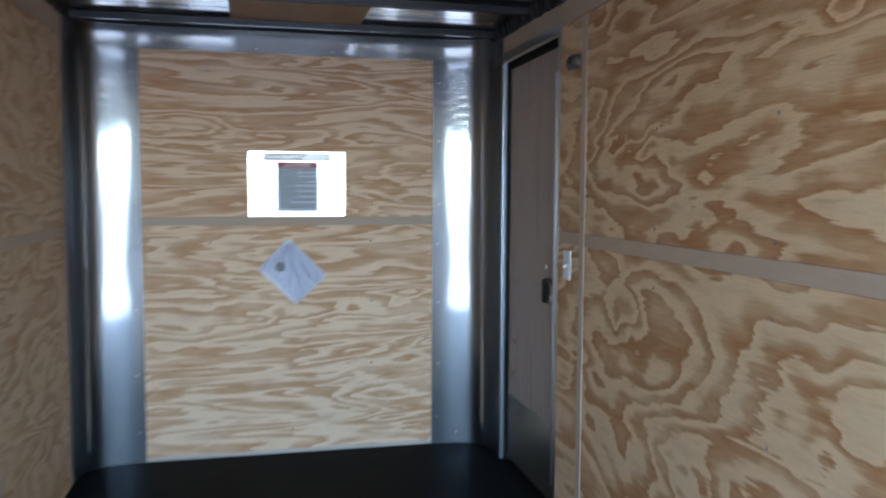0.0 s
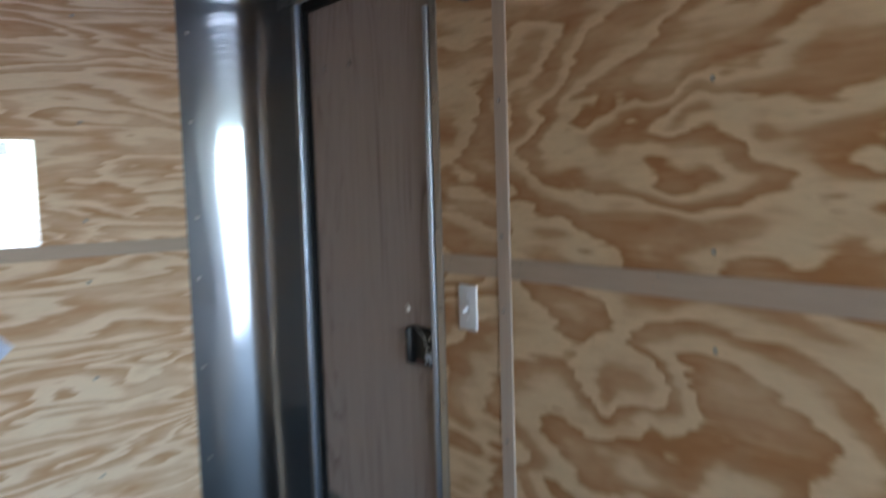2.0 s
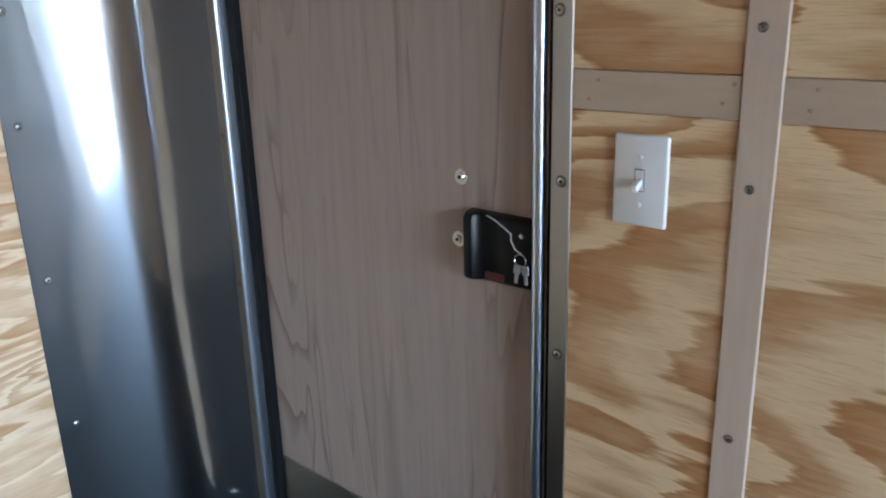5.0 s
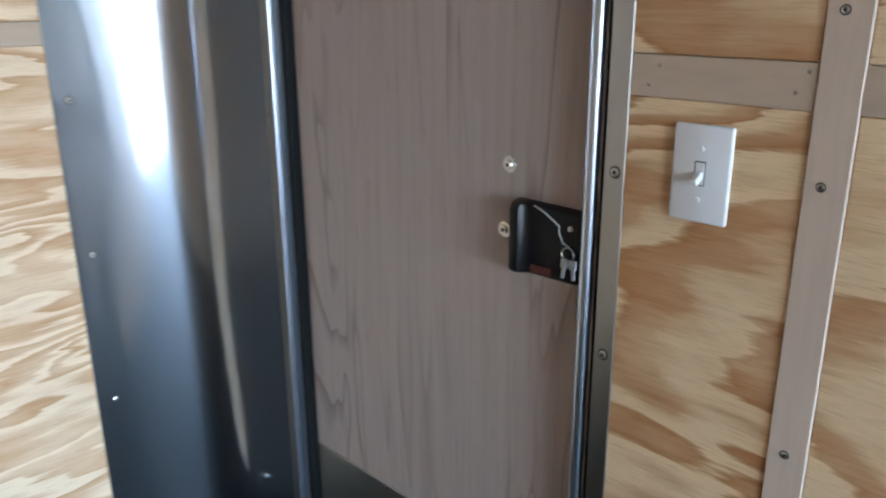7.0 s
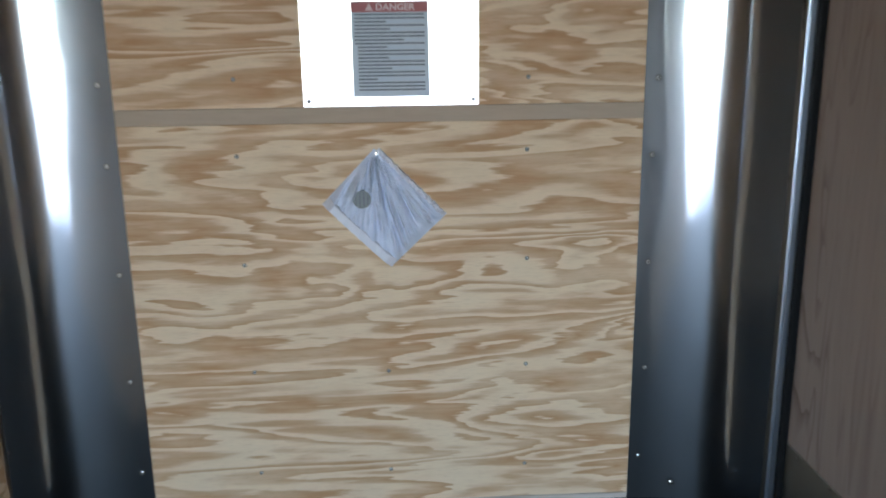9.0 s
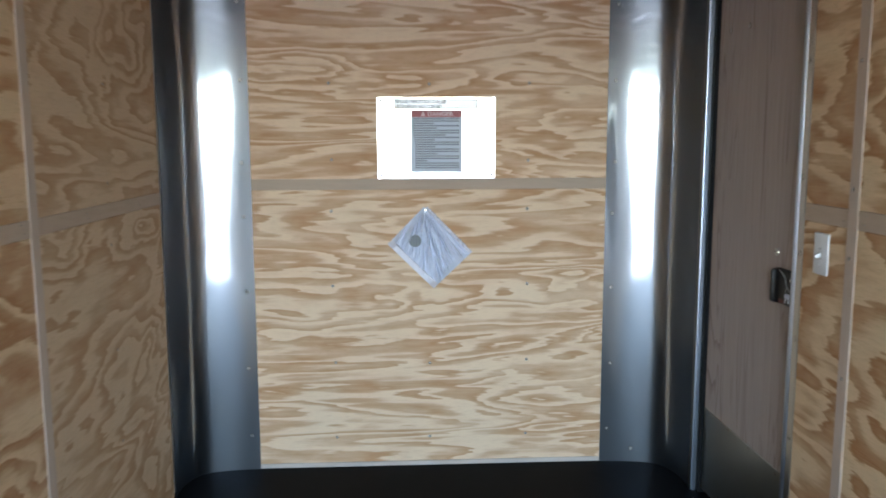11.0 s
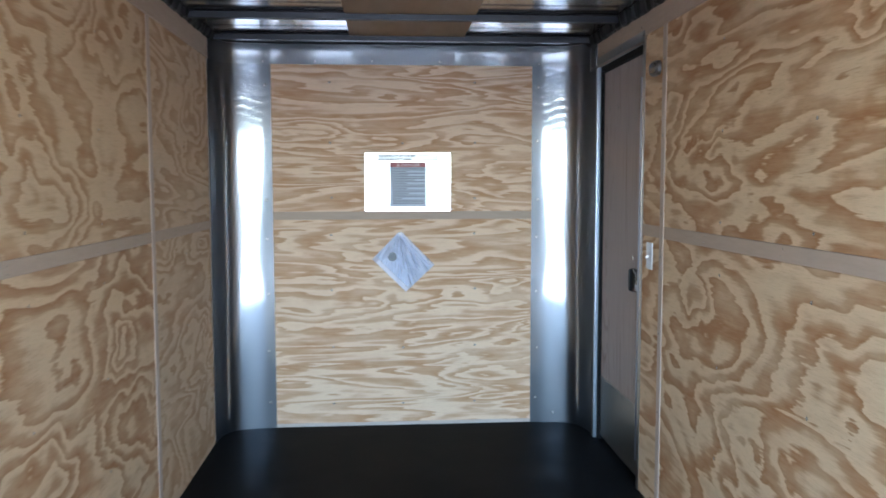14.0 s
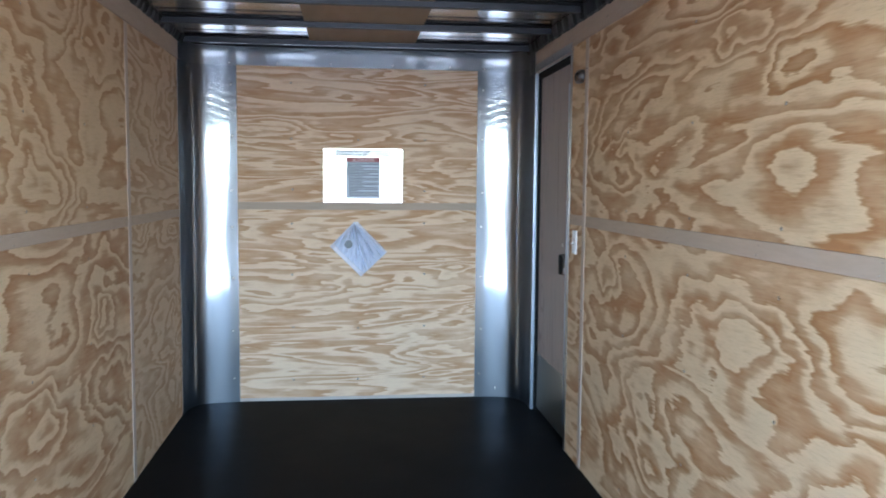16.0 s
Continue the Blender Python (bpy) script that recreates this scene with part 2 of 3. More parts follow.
def soften(m, rough, share):
    """Second, wider gloss lobe: fine brushing over a polished sheet."""
    nt = m.node_tree
    b = nt.nodes["Principled BSDF"]
    out = nt.nodes["Material Output"]
    wide = nt.nodes.new("ShaderNodeBsdfPrincipled")
    wide.inputs["Base Color"].default_value = b.inputs["Base Color"].default_value
    wide.inputs["Metallic"].default_value = 1.0
    wide.inputs["Roughness"].default_value = rough
    both = nt.nodes.new("ShaderNodeMixShader")
    both.inputs[0].default_value = share
    nt.links.new(b.outputs[0], both.inputs[1])
    nt.links.new(wide.outputs[0], both.inputs[2])
    nt.links.new(both.outputs[0], out.inputs["Surface"])


PLATE = metal("polished aluminium plate", (0.86, 0.88, 0.92), 0.14, (30, 30, 30), 0.04, 0.003)
soften(STEEL, 0.32, 0.37)
soften(STEEL_BAND, 0.32, 0.4)
SCREW = metal("zinc screw", (0.64, 0.63, 0.61), 0.28, (30, 30, 30), 0.05)
DARK_SCREW = metal("dull dark screw", (0.16, 0.15, 0.14), 0.45, (30, 30, 30), 0.05)
BLACK = plastic("black rubber gasket", (0.006, 0.006, 0.007), 0.6, spec=0.15)
LATCH = plastic("black powder-coated latch", (0.006, 0.006, 0.007), 0.34, spec=0.25)
WHITE = plastic("white switch plastic", (0.78, 0.78, 0.80), 0.3, grain=0.02)
DARKLENS = plastic("dark smoked plastic", (0.045, 0.035, 0.030), 0.28)
FILM = plastic("milky plastic pouch", (0.76, 0.80, 0.95), 0.14, grain=0.1)
HEM = plastic("white crinkled film edge", (0.88, 0.86, 0.95), 0.2, grain=0.05)
PAPER = plastic("white paper", (0.72, 0.74, 0.80), 0.6, grain=0.05)
LABEL = plastic("grey printed label", (0.58, 0.64, 0.74), 0.5, grain=0.03)
INK = plastic("dark ink", (0.15, 0.165, 0.21), 0.5)
DARK_INK = plastic("dark blue ink", (0.012, 0.014, 0.022), 0.6, spec=0.1)
DECAL = plastic("thin white decal over metal", (0.93, 0.94, 0.96), 0.35, 0.2, grain=0.02)
RED = plastic("red print", (0.42, 0.12, 0.13), 0.5)
DARKRED = plastic("dark red sticker", (0.07, 0.004, 0.006), 0.4)
WHITEINK = plastic("white print", (0.75, 0.55, 0.56), 0.5)
GREYDISC = plastic("grey perforated disc", (0.22, 0.24, 0.26), 0.5)
WIRE = plastic("grey-white wire", (0.5, 0.5, 0.5), 0.4)
EXTERIOR = plastic("white trailer skin", (0.7, 0.7, 0.7), 0.4)


def floor_material():
    m, nt, b = material("black floor coating")
    n = noise_tex(nt, coords(nt, (2, 2, 2)), 1.0, 5, 0.6)
    f = noise_tex(nt, coords(nt, (90, 90, 90)), 1.0, 3)
    nt.links.new(mix(nt, n, (0.003, 0.0033, 0.0042), (0.006, 0.0063, 0.0075)), b.inputs["Base Color"])
    nt.links.new(math_node(nt, "ADD", math_node(nt, "MULTIPLY", n, 0.2), 0.52), b.inputs["Roughness"])
    b.inputs["Specular IOR Level"].default_value = 0.08
    bump(nt, b, f, 0.2, 0.001)
    return m


def concrete():
    m, nt, b = material("pale concrete yard")
    n = noise_tex(nt, coords(nt, (0.7, 0.7, 0.7)), 1.0, 6, 0.6)
    nt.links.new(mix(nt, n, (0.30, 0.295, 0.28), (0.40, 0.39, 0.375)), b.inputs["Base Color"])
    b.inputs["Roughness"].default_value = 0.85
    return m


def crease(m):
    """Fine creases of thin film."""
    nt = m.node_tree
    n = noise_tex(nt, coords(nt, (34, 34, 11)), 1.0, 4, 0.6, 1.2)
    bump(nt, nt.nodes["Principled BSDF"], n, 0.8, 0.006)


crease(FILM)
crease(HEM)
FLOOR = floor_material()
CONCRETE = concrete()


# ---- mesh helpers ----
def box_bm(a, b, bevel=0.0, seg=2):
    bm = bmesh.new()
    bmesh.ops.create_cube(bm, size=1)
    for v in bm.verts:
        v.co = [(a[i] + b[i]) / 2 + v.co[i] * (b[i] - a[i]) for i in range(3)]
    if bevel:
        bmesh.ops.bevel(bm, geom=bm.edges[:], offset=bevel, segments=seg, affect="EDGES", profile=0.5)
    return bm


def cyl_bm(p, q, r, r2=None, n=16):
    p, q = Vector(p), Vector(q)
    bm = bmesh.new()
    bmesh.ops.create_cone(bm, cap_ends=True, segments=n, radius1=r, radius2=r if r2 is None else r2, depth=(q - p).length)
    turn = (q - p).to_track_quat("Z", "Y").to_matrix().to_4x4()
    bm.transform(Matrix.Translation((p + q) / 2) @ turn)
    return bm


def tube_bm(points, r, n=8):
    bm = bmesh.new()
    rings = []
    pts = [Vector(p) for p in points]
    for i, p in enumerate(pts):
        d = (pts[min(i + 1, len(pts) - 1)] - pts[max(i - 1, 0)]).normalized()
        side = d.cross(Vector((0.3, 0.2, 1) if abs(d.z) < 0.9 else (1, 0, 0))).normalized()
        up = side.cross(d)
        rings.append([bm.verts.new(p + r * (math.cos(2 * math.pi * k / n) * side + math.sin(2 * math.pi * k / n) * up)) for k in range(n)])
    for a, b in zip(rings, rings[1:]):
        for k in range(n):
            bm.faces.new((a[k], a[(k + 1) % n], b[(k + 1) % n], b[k]))
    bm.faces.new(rings[0][::-1]), bm.faces.new(rings[-1])
    return bm


def join(*bms):
    out = bmesh.new()
    for bm in bms:
        me = bpy.data.meshes.new("join")
        bm.to_mesh(me)
        out.from_mesh(me)
        bpy.data.meshes.remove(me)
        bm.free()
    return out


def mesh_of(name, bm, mat, smooth=False):
    bmesh.ops.recalc_face_normals(bm, faces=bm.faces)
    me = bpy.data.meshes.new(name)
    bm.to_mesh(me)
    bm.free()
    me.materials.append(mat)
    if smooth:
        for p in me.polygons:
            p.use_smooth = True
        me.set_sharp_from_angle(angle=radians(40))
    return me


def part(name, bm, mat, parent=None, label="", smooth=False):
    ob = new(name, mesh_of(name, bm, mat, smooth))
    if parent:
        ob.parent = parent
    return tagged(ob, label)


def thing(name, base, label, category, kind="", group=""):
    ob = new(name)
    ob.location = base
    ob.empty_display_size = 0.05
    bpy.context.view_layer.update()
    return tagged(ob, label, category, group, kind)


def sub(name, bm, mat, parent, label="", smooth=False):
    """A part given in world coordinates under a thing whose base is not the origin."""
    off = Vector((0, 0, 0))
    up = parent
    while up:
        off += up.location
        up = up.parent
    bm.transform(Matrix.Translation(-off))
    return part(name, bm, mat, parent, label, smooth)


def screw_mesh():
    bm = bmesh.new()
    bmesh.ops.create_uvsphere(bm, u_segments=10, v_segments=5, radius=1)
    bmesh.ops.delete(bm, geom=[v for v in bm.verts if v.co.z < -0.05], context="VERTS")
    for v in bm.verts:
        v.co.z *= 0.45
    bm2 = bmesh.new()
    bmesh.ops.create_cone(bm2, cap_ends=True, segments=10, radius1=1.45, radius2=1.3, depth=0.12)
    # raised slabs, coloured black below for the shade inside the cross recess
    slots = []
    for a in (20, 110):
        c = bmesh.new()
        bmesh.ops.create_cube(c, size=1)
        c.transform(pose(0, 0, 0.42, 0, 0, a) @ Matrix.Diagonal((1.0, 0.26, 0.10, 1)))
        slots.append(c)
    bm = join(bm, bm2, *slots)
    me = mesh_of("screw", bm, SCREW, True)
    me.materials.append(BLACK)
    me.materials.append(DARK_SCREW)
    # dark brim: shade of the dimple round the head, put into colour
    for p in me.polygons[-24:-12]:
        p.material_index = 2
    for p in me.polygons[-12:]:
        p.material_index = 1
    return me


SCREW_MESH = screw_mesh()
TURN = {"-y": (90, 0, 0), "-x": (0, -90, 0), "+x": (0, 90, 0)}
rng = random.Random(4)


def screws(parent, places, way, size=0.0042):
    off = Vector((0, 0, 0))
    up = parent
    while up:
        off += up.location
        up = up.parent
    for p in places:
        ob = new("screw", SCREW_MESH)
        ob.parent = parent
        jit = [rng.uniform(-0.004, 0.004) for _ in range(3)]
        k = {"-y": 1, "-x": 0, "+x": 0}[way]
        jit[k] = 0
        q = [p[i] + jit[i] - off[i] for i in range(3)]
        ob.matrix_basis = pose(*q, *TURN[way]) @ Matrix.Diagonal((size, size, size, 1))


# ---- setting ----
CEIL = 2.17
XE, XW = 1.025, -1.015
ground = part("ground", box_bm((-400, -400, -0.7), (400, 400, -0.55)), CONCRETE)
tagged(ground, "pale grey concrete yard under the trailer", "ground", kind="structure")
floor = part("floor", box_bm((-1.06, REAR, -0.08), (1.10, 0.06, 0.0)), FLOOR)
tagged(floor, "smooth black coated trailer floor", "floor", kind="structure")

# front wall
wall_front = thing("wall_north", (0, 0, 0), "front wall lined with two pale pine plywood sheets", "wall", "structure")
part("wall_core", box_bm((-1.06, 0.010, -0.08), (1.10, 0.055, CEIL + 0.02)), EXTERIOR, wall_front)
part("plywood_sheet", box_bm((-0.74, 0.0, 0.02), (0.74, 0.009, 1.182), 0.0015, 1), PLY_FRONT, wall_front)
part("plywood_sheet", box_bm((-0.74, 0.0, 1.226), (0.74, 0.009, 2.06), 0.0015, 1), PLY_FRONT, wall_front)
part("joint_strip", box_bm((-0.74, -0.0015, 1.1825), (0.74, 0.009, 1.2255), 0.001, 1), STRIP, wall_front, "pinkish bare wood joint strip")
part("base_strip", box_bm((-0.735, -0.003, 0.001), (0.735, 0.009, 0.0195), 0.001, 1), RAW_EDGE, wall_front, "pale raw bottom strip")
rows = (1.942, 1.61, 1.302, 1.097, 0.787, 0.456, 0.133)
screws(wall_front, [(x, 0.0, z) for x in (-0.405, 0.40) for z in rows], "-y", 0.0044)
screws(wall_front, [(-0.005, 0.0, z) for z in (1.61, 0.454, 0.130)], "-y", 0.0044)


def wall_profile(side):
    """Plan of the lining sheet that turns from the front wall into a side wall."""
    xw = XE if side > 0 else -XW
    x, y, pts = 0.726, 0.0, [(0.726, 0.0)]
    lead = xw - 0.10 - x
    for k in range(14):
        a = radians(max(0.2, 100.0 * (lead * (k + 0.5) / 14 - 0.028)))
        x, y = x + lead / 14, y - lead / 14 * math.tan(a)
        pts.append((x, y))
    # broad bend that runs out into the side wall
    knee, end = y - (xw - x) * math.tan(a), (-0.262 if side > 0 else -0.235)
    for k in range(1, 19):
        q = k / 18
        pts.append(((1 - q) ** 2 * x + 2 * q * (1 - q) * xw + q * q * xw, (1 - q) ** 2 * y + 2 * q * (1 - q) * knee + q * q * end))
    pts.append((xw, -0.296 if side > 0 else -0.255))
    return [(side * x, y) for x, y in pts]


def swept_sheet(side, z0, z1, steps, inset, ripple):
    """A bent metal sheet, 2 mm thick, standing inset metres before the lining."""
    prof = [Vector((x, y)) for x, y in wall_profile(side)]
    norms = []
    for i, p in enumerate(prof):
        d = prof[min(i + 1, len(prof) - 1)] - prof[max(i - 1, 0)]
        n = Vector((-abs(d.y) * side, -abs(d.x)))
        norms.append(n.normalized())
    bm = bmesh.new()
    grid = []
    for back in (0, 1):
        lay = []
        for k in range(steps + 1):
            z = z0 + (z1 - z0) * k / steps
            row = []
            for i, (p, n) in enumerate(zip(prof, norms)):
                amp = 0.0
                if ripple:
                    env = math.exp(-((z - 1.87) / 0.12) ** 2)
                    amp = 0.00042 * env * math.sin((z + 0.016 * math.sin(i * 0.4)) * 2 * math.pi / 0.046)
                    amp += 0.0010 * math.sin(z * 2.1 + i * 0.2) + 0.0007 * math.sin(z * 7.3 + i * 0.33)
                q = p + n * (inset + amp - 0.0015 * back)
                row.append(bm.verts.new((q.x, q.y, z)))
            lay.append(row)
        grid.append(lay)
    for lay, flip in ((grid[0], 0), (grid[1], 1)):
        for k in range(steps):
            for i in range(len(prof) - 1):
                f = (lay[k][i], lay[k][i + 1], lay[k + 1][i + 1], lay[k + 1][i])
                bm.faces.new(f[::-1] if flip else f)
    a, b = grid
    for k in range(steps):
        for i in (0, len(prof) - 1):
            bm.faces.new((a[k][i], a[k + 1][i], b[k + 1][i], b[k][i]))
    for k in (0, steps):
        for i in range(len(prof) - 1):
            bm.faces.new((a[k][i], a[k][i + 1], b[k][i + 1], b[k][i]))
    return bm


flange = (1.925, 1.622, 1.296, 1.077, 0.770, 0.440, 0.150)
for side in (-1, 1):
    corner = thing("corner_panel", (0, 0, 0), "curved brushed stainless corner sheet, screwed and shiny", "corner panel", "structure", "curved corner sheets")
    part("sheet", swept_sheet(side, 0.0, 2.045, 220, 0.004, True), STEEL, corner, smooth=True)
    part("upper_band", swept_sheet(side, 2.035, 2.145, 4, 0.007, False), STEEL_BAND, corner, "wavy upper steel band", True)
    screws(corner, [(side * 0.759, -0.0062, z) for z in flange], "-y", 0.0062)
    # added dark filler: keeps the white wall core from showing below the roof
    part("roof_angle", swept_sheet(side, 2.146, 2.1685, 1, 0.012, False), RIB, corner, "dark filler strip added in the gap under the roof", True)
    screws(corner, [(side * 0.763, -0.0095, 2.054)], "-y", 0.0055)
    if side > 0:
        screws(corner, [(0.857, -0.0245, 0.058)], "-y", 0.007)
        screws(corner, [(XE - 0.0075, -0.291, z) for z in (1.36, 1.05, 0.751, 0.45, 0.16)], "-x", 0.004)
        part("edge_flange", box_bm((XE - 0.0075, -0.3035, 0.0), (XE - 0.0055, -0.281, 1.985), 0.0006, 1), TRIM_METAL, corner, "flat aluminium edge flange")
        part("edge_bead", cyl_bm((XE - 0.004, -0.304, 0.0), (XE - 0.004, -0.304, 1.985), 0.0038), BRIGHT, corner, "bright rounded edge bead", True)
        part("edge_return", box_bm((XE - 0.003, -0.315, 0.0), (1.036, -0.3045, 1.985), 0.001, 1), BRIGHT, corner, "bluish edge return")
        tab = part("tab", box_bm((XE - 0.018, -0.306, 1.987), (XE - 0.0125, -0.195, 2.092), 0.002), STEEL_BAND, corner, "bent metal tab")
        part("tab_lip", cyl_bm((XE - 0.0165, -0.197, 2.096), (XE - 0.0165, -0.212, 1.985), 0.006), STEEL_BAND, tab, "folded lip", True)
        screws(corner, [(XE - 0.018, y, z) for y, z in ((-0.298, 2.08), (-0.298, 2.045), (-0.298, 2.005), (-0.268, 1.995), (-0.240, 1.995))], "-x", 0.0035)
    else:
        screws(corner, [(XW + 0.005, -0.250, z) for z in (1.62, 1.18, 0.75, 0.35)], "+x", 0.004)


def band_bm():
    bm = bmesh.new()
    n = 60
    cols = []
    for k in range(n + 1):
        x = -0.735 + 1.47 * k / n
        y = -0.0055 - 0.0016 * math.sin(x * 11) - 0.0012 * math.sin(x * 23 + 1)
        cols.append([bm.verts.new((x, y + 0.0010 * math.sin(x * 17), 2.0375)), bm.verts.new((x, y - 0.0012 * math.sin(x * 14 + 2), 2.09)), bm.verts.new((x, y, 2.145)),
                     bm.verts.new((x, 0.0, 2.145)), bm.verts.new((x, 0.0, 2.0375))])
    for a, b in zip(cols, cols[1:]):
        for i in range(5):
            bm.faces.new((a[i], b[i], b[(i + 1) % 5], a[(i + 1) % 5]))
    bm.faces.new(cols[0][::-1]), bm.faces.new(cols[-1])
    return bm


band = thing("metal_trim", (0, 0, 0), "wavy stainless band along the top of the front wall", "metal trim", "structure")
# same added dark filler along the front wall, darkening the open gap
part("roof_angle", box_bm((-0.73, -0.012, 2.146), (0.73, 0.008, 2.1685), 0.001, 1), RIB, band, "dark filler strip added in the gap under the roof")
part("band", band_bm(), STEEL_BAND, band, smooth=True)
screws(band, [(x, -0.0085, 2.054) for x in (-0.484, -0.173, 0.205, 0.553)], "-y", 0.0055)

# right-hand wall with the side doorway
DY0, DY1, DTOP = -0.316, -1.044, 1.992
wall_east = thing("wall_east", (0, 0, 0), "side wall lined with boldly grained pine plywood sheets", "wall", "structure")
part("wall_core", box_bm((1.036, REAR, -0.08), (1.095, DY1, CEIL + 0.02)), EXTERIOR, wall_east)
part("wall_core", box_bm((1.036, DY1, DTOP), (1.095, DY0, CEIL + 0.02)), EXTERIOR, wall_east)
part("wall_core", box_bm((1.036, DY0, -0.08), (1.095, 0.009, CEIL + 0.02)), EXTERIOR, wall_east)
JZ0, JZ1 = 1.152, 1.202
TOPZ = 2.015
for y0, y1, mat in ((-1.290, DY1, PLY_SIDE), (-3.755, -1.335, PLY_SIDE), (REAR, -3.80, PLY_SIDE)):
    for z0, z1 in ((0.001, JZ0), (JZ1, TOPZ)):
        part("plywood_sheet", box_bm((XE, y0, z0), (1.036, y1, z1), 0.0015, 1), PLY_LOWER if z0 < 1 and y0 < -3 else mat, wall_east)
    part("joint_strip", box_bm((XE - 0.0015, y0, JZ0 + 0.0005), (1.036, y1, JZ1 - 0.0005), 0.001, 1), STRIP, wall_east, "pinkish bare wood joint strip")
for y in (-1.3125, -3.777):
    part("batten", box_bm((XE - 0.003, y - 0.0225, 0.0), (1.036, y + 0.0225, TOPZ), 0.0015, 1), BATTEN, wall_east, "upright pinkish batten")
    screws(wall_east, [(XE - 0.003, y + 0.001, z) for z in (1.88, 1.576, 1.252, 1.079, 0.762, 0.43, 0.12)], "-x")
part("top_board", box_bm((XE - 0.005, REAR, TOPZ + 0.001), (1.036, -1.084, 2.14), 0.0015, 1), STRIP, wall_east, "plain pinkish board under the roof")
part("top_board", box_bm((XE - 0.005, -1.083, DTOP + 0.002), (1.036, -0.300, 2.14), 0.0015, 1), STRIP, wall_east, "plain pinkish board over the doorway")
screws(wall_east, [(XE - 0.005, y, 2.055) for y in (-0.40, -0.74, -1.02, -1.6, -2.2)], "-x", 0.0035)
for y in (-1.88, -2.47, -3.02, -4.3):
    screws(wall_east, [(XE, y, z) for z in (1.86, 1.55, 1.242, 1.062, 0.745, 0.43, 0.12)], "-x")

# left-hand wall
wall_west = thing("wall_west", (0, 0, 0), "side wall lined with fine wavy grained pine plywood", "wall", "structure")
part("wall_core", box_bm((-1.055, REAR, -0.08), (XW - 0.0115, 0.009, CEIL + 0.02)), EXTERIOR, wall_west)
LY = -1.265
for y0, y1, mat in ((LY + 0.0, -0.262, PLY_NARROW), (-3.71, LY - 0.045, PLY_WEST), (REAR, -3.755, PLY_WEST)):
    for z0, z1 in ((0.001, 1.148), (1.192, 2.03)):
        part("plywood_sheet", box_bm((XW - 0.011, y0, z0), (XW, y1, z1), 0.0015, 1), PLY_WEST_LOWER if z0 < 1 and y0 < -3 else mat, wall_west)
    part("joint_strip", box_bm((XW - 0.011, y0, 1.1485), (XW + 0.0015, y1, 1.1915), 0.001, 1), STRIP, wall_west, "pinkish bare wood joint strip")
for y in (LY - 0.0225, -3.7325):
    part("batten", box_bm((XW - 0.011, y - 0.0223, 0.0), (XW + 0.0025, y + 0.0223, 2.03), 0.0015, 1), BATTEN, wall_west, "upright pinkish batten")
part("top_board", box_bm((XW - 0.011, REAR, 2.031), (XW + 0.004, -0.20, 2.14), 0.0015, 1), STRIP, wall_west, "plain pinkish board under the roof")
for y in (-0.78, -1.85, -2.40, -3.0, -4.2):
    screws(wall_west, [(XW, y, z) for z in (1.86, 1.55, 1.25, 1.06, 0.735, 0.43, 0.12)], "+x", 0.0034)

# small pins in the joint strips
for y in (-1.10, -1.27, -1.36, -1.75, -2.3, -2.9, -3.4):
    screws(wall_east, [(XE - 0.0015, y, 1.167), (XE - 0.0015, y - 0.012, 1.189)], "-x", 0.0016)
for y in (-0.5, -0.95, -1.23, -1.34, -1.9, -2.5, -3.1):
    screws(wall_west, [(XW + 0.0015, y, 1.161), (XW + 0.0015, y - 0.012, 1.181)], "+x", 0.0016)

# roof: smooth sheet, middle wood strip, bows
def roof_sheet():
    bm = bmesh.new()
    n = 420
    rows_ = []
    for k in range(n + 1):
        y = 0.06 + (REAR - 0.06) * k / n
        z = CEIL + 0.0009 * math.sin(y * 2 * math.pi / 0.131) * (0.4 + 0.6 * abs(math.sin(y * 5.1)))
        rows_.append([bm.verts.new((x, y, z + dz)) for dz in (0, 0.03) for x in (-1.06, 1.10)])
    for a, b in zip(rows_, rows_[1:]):
        bm.faces.new((a[0], a[1], b[1], b[0]))
        bm.faces.new((a[2], b[2], b[3], a[3]))
        bm.faces.new((a[0], b[0], b[2], a[2]))
        bm.faces.new((a[1], a[3], b[3], b[1]))
    for a in (rows_[0], rows_[-1]):
        bm.faces.new((a[0], a[2], a[3], a[1]))
    return bm


ceiling = part("ceiling", roof_sheet(), GALV, smooth=True)
tagged(ceiling, "bare shiny galvanised roof sheet between dark bows", "ceiling", kind="structure")
strip = part("ceiling_strip", box_bm((-0.285, REAR + 0.05, CEIL - 0.008), (0.325, -0.02, CEIL - 0.0015), 0.001, 1), CEIL_WOOD)
tagged(strip, "brown plywood strip along the middle of the roof", "ceiling strip", kind="structure")


def roof_bow(y):
    """Hat-section bow: flanges against the sheet, a dropped flat between."""
    bm = bmesh.new()
    prof = [(0.045, 0.030), (0.022, 0.028), (0.018, 0.0), (-0.018, 0.0), (-0.022, 0.028), (-0.045, 0.030)]
    ends = []
    for x in (-0.999, 1.02):
        ends.append([bm.verts.new((x, y + a, 2.137 + h)) for a, h in prof] + [bm.verts.new((x, y + a, 2.1385 + h)) for a, h in prof[::-1]])
    m = len(ends[0])
    for i in range(m):
        bm.faces.new((ends[0][i], ends[0][(i + 1) % m], ends[1][(i + 1) % m], ends[1][i]))
    bm.faces.new(ends[0]), bm.faces.new(ends[1][::-1])
    return bm


for k in range(10):
    ob = part("roof_bow", roof_bow(-0.165 - 0.545 * k), RIB)
    tagged(ob, "dark steel roof bow across the trailer", "roof bow", "roof bows", "structure")


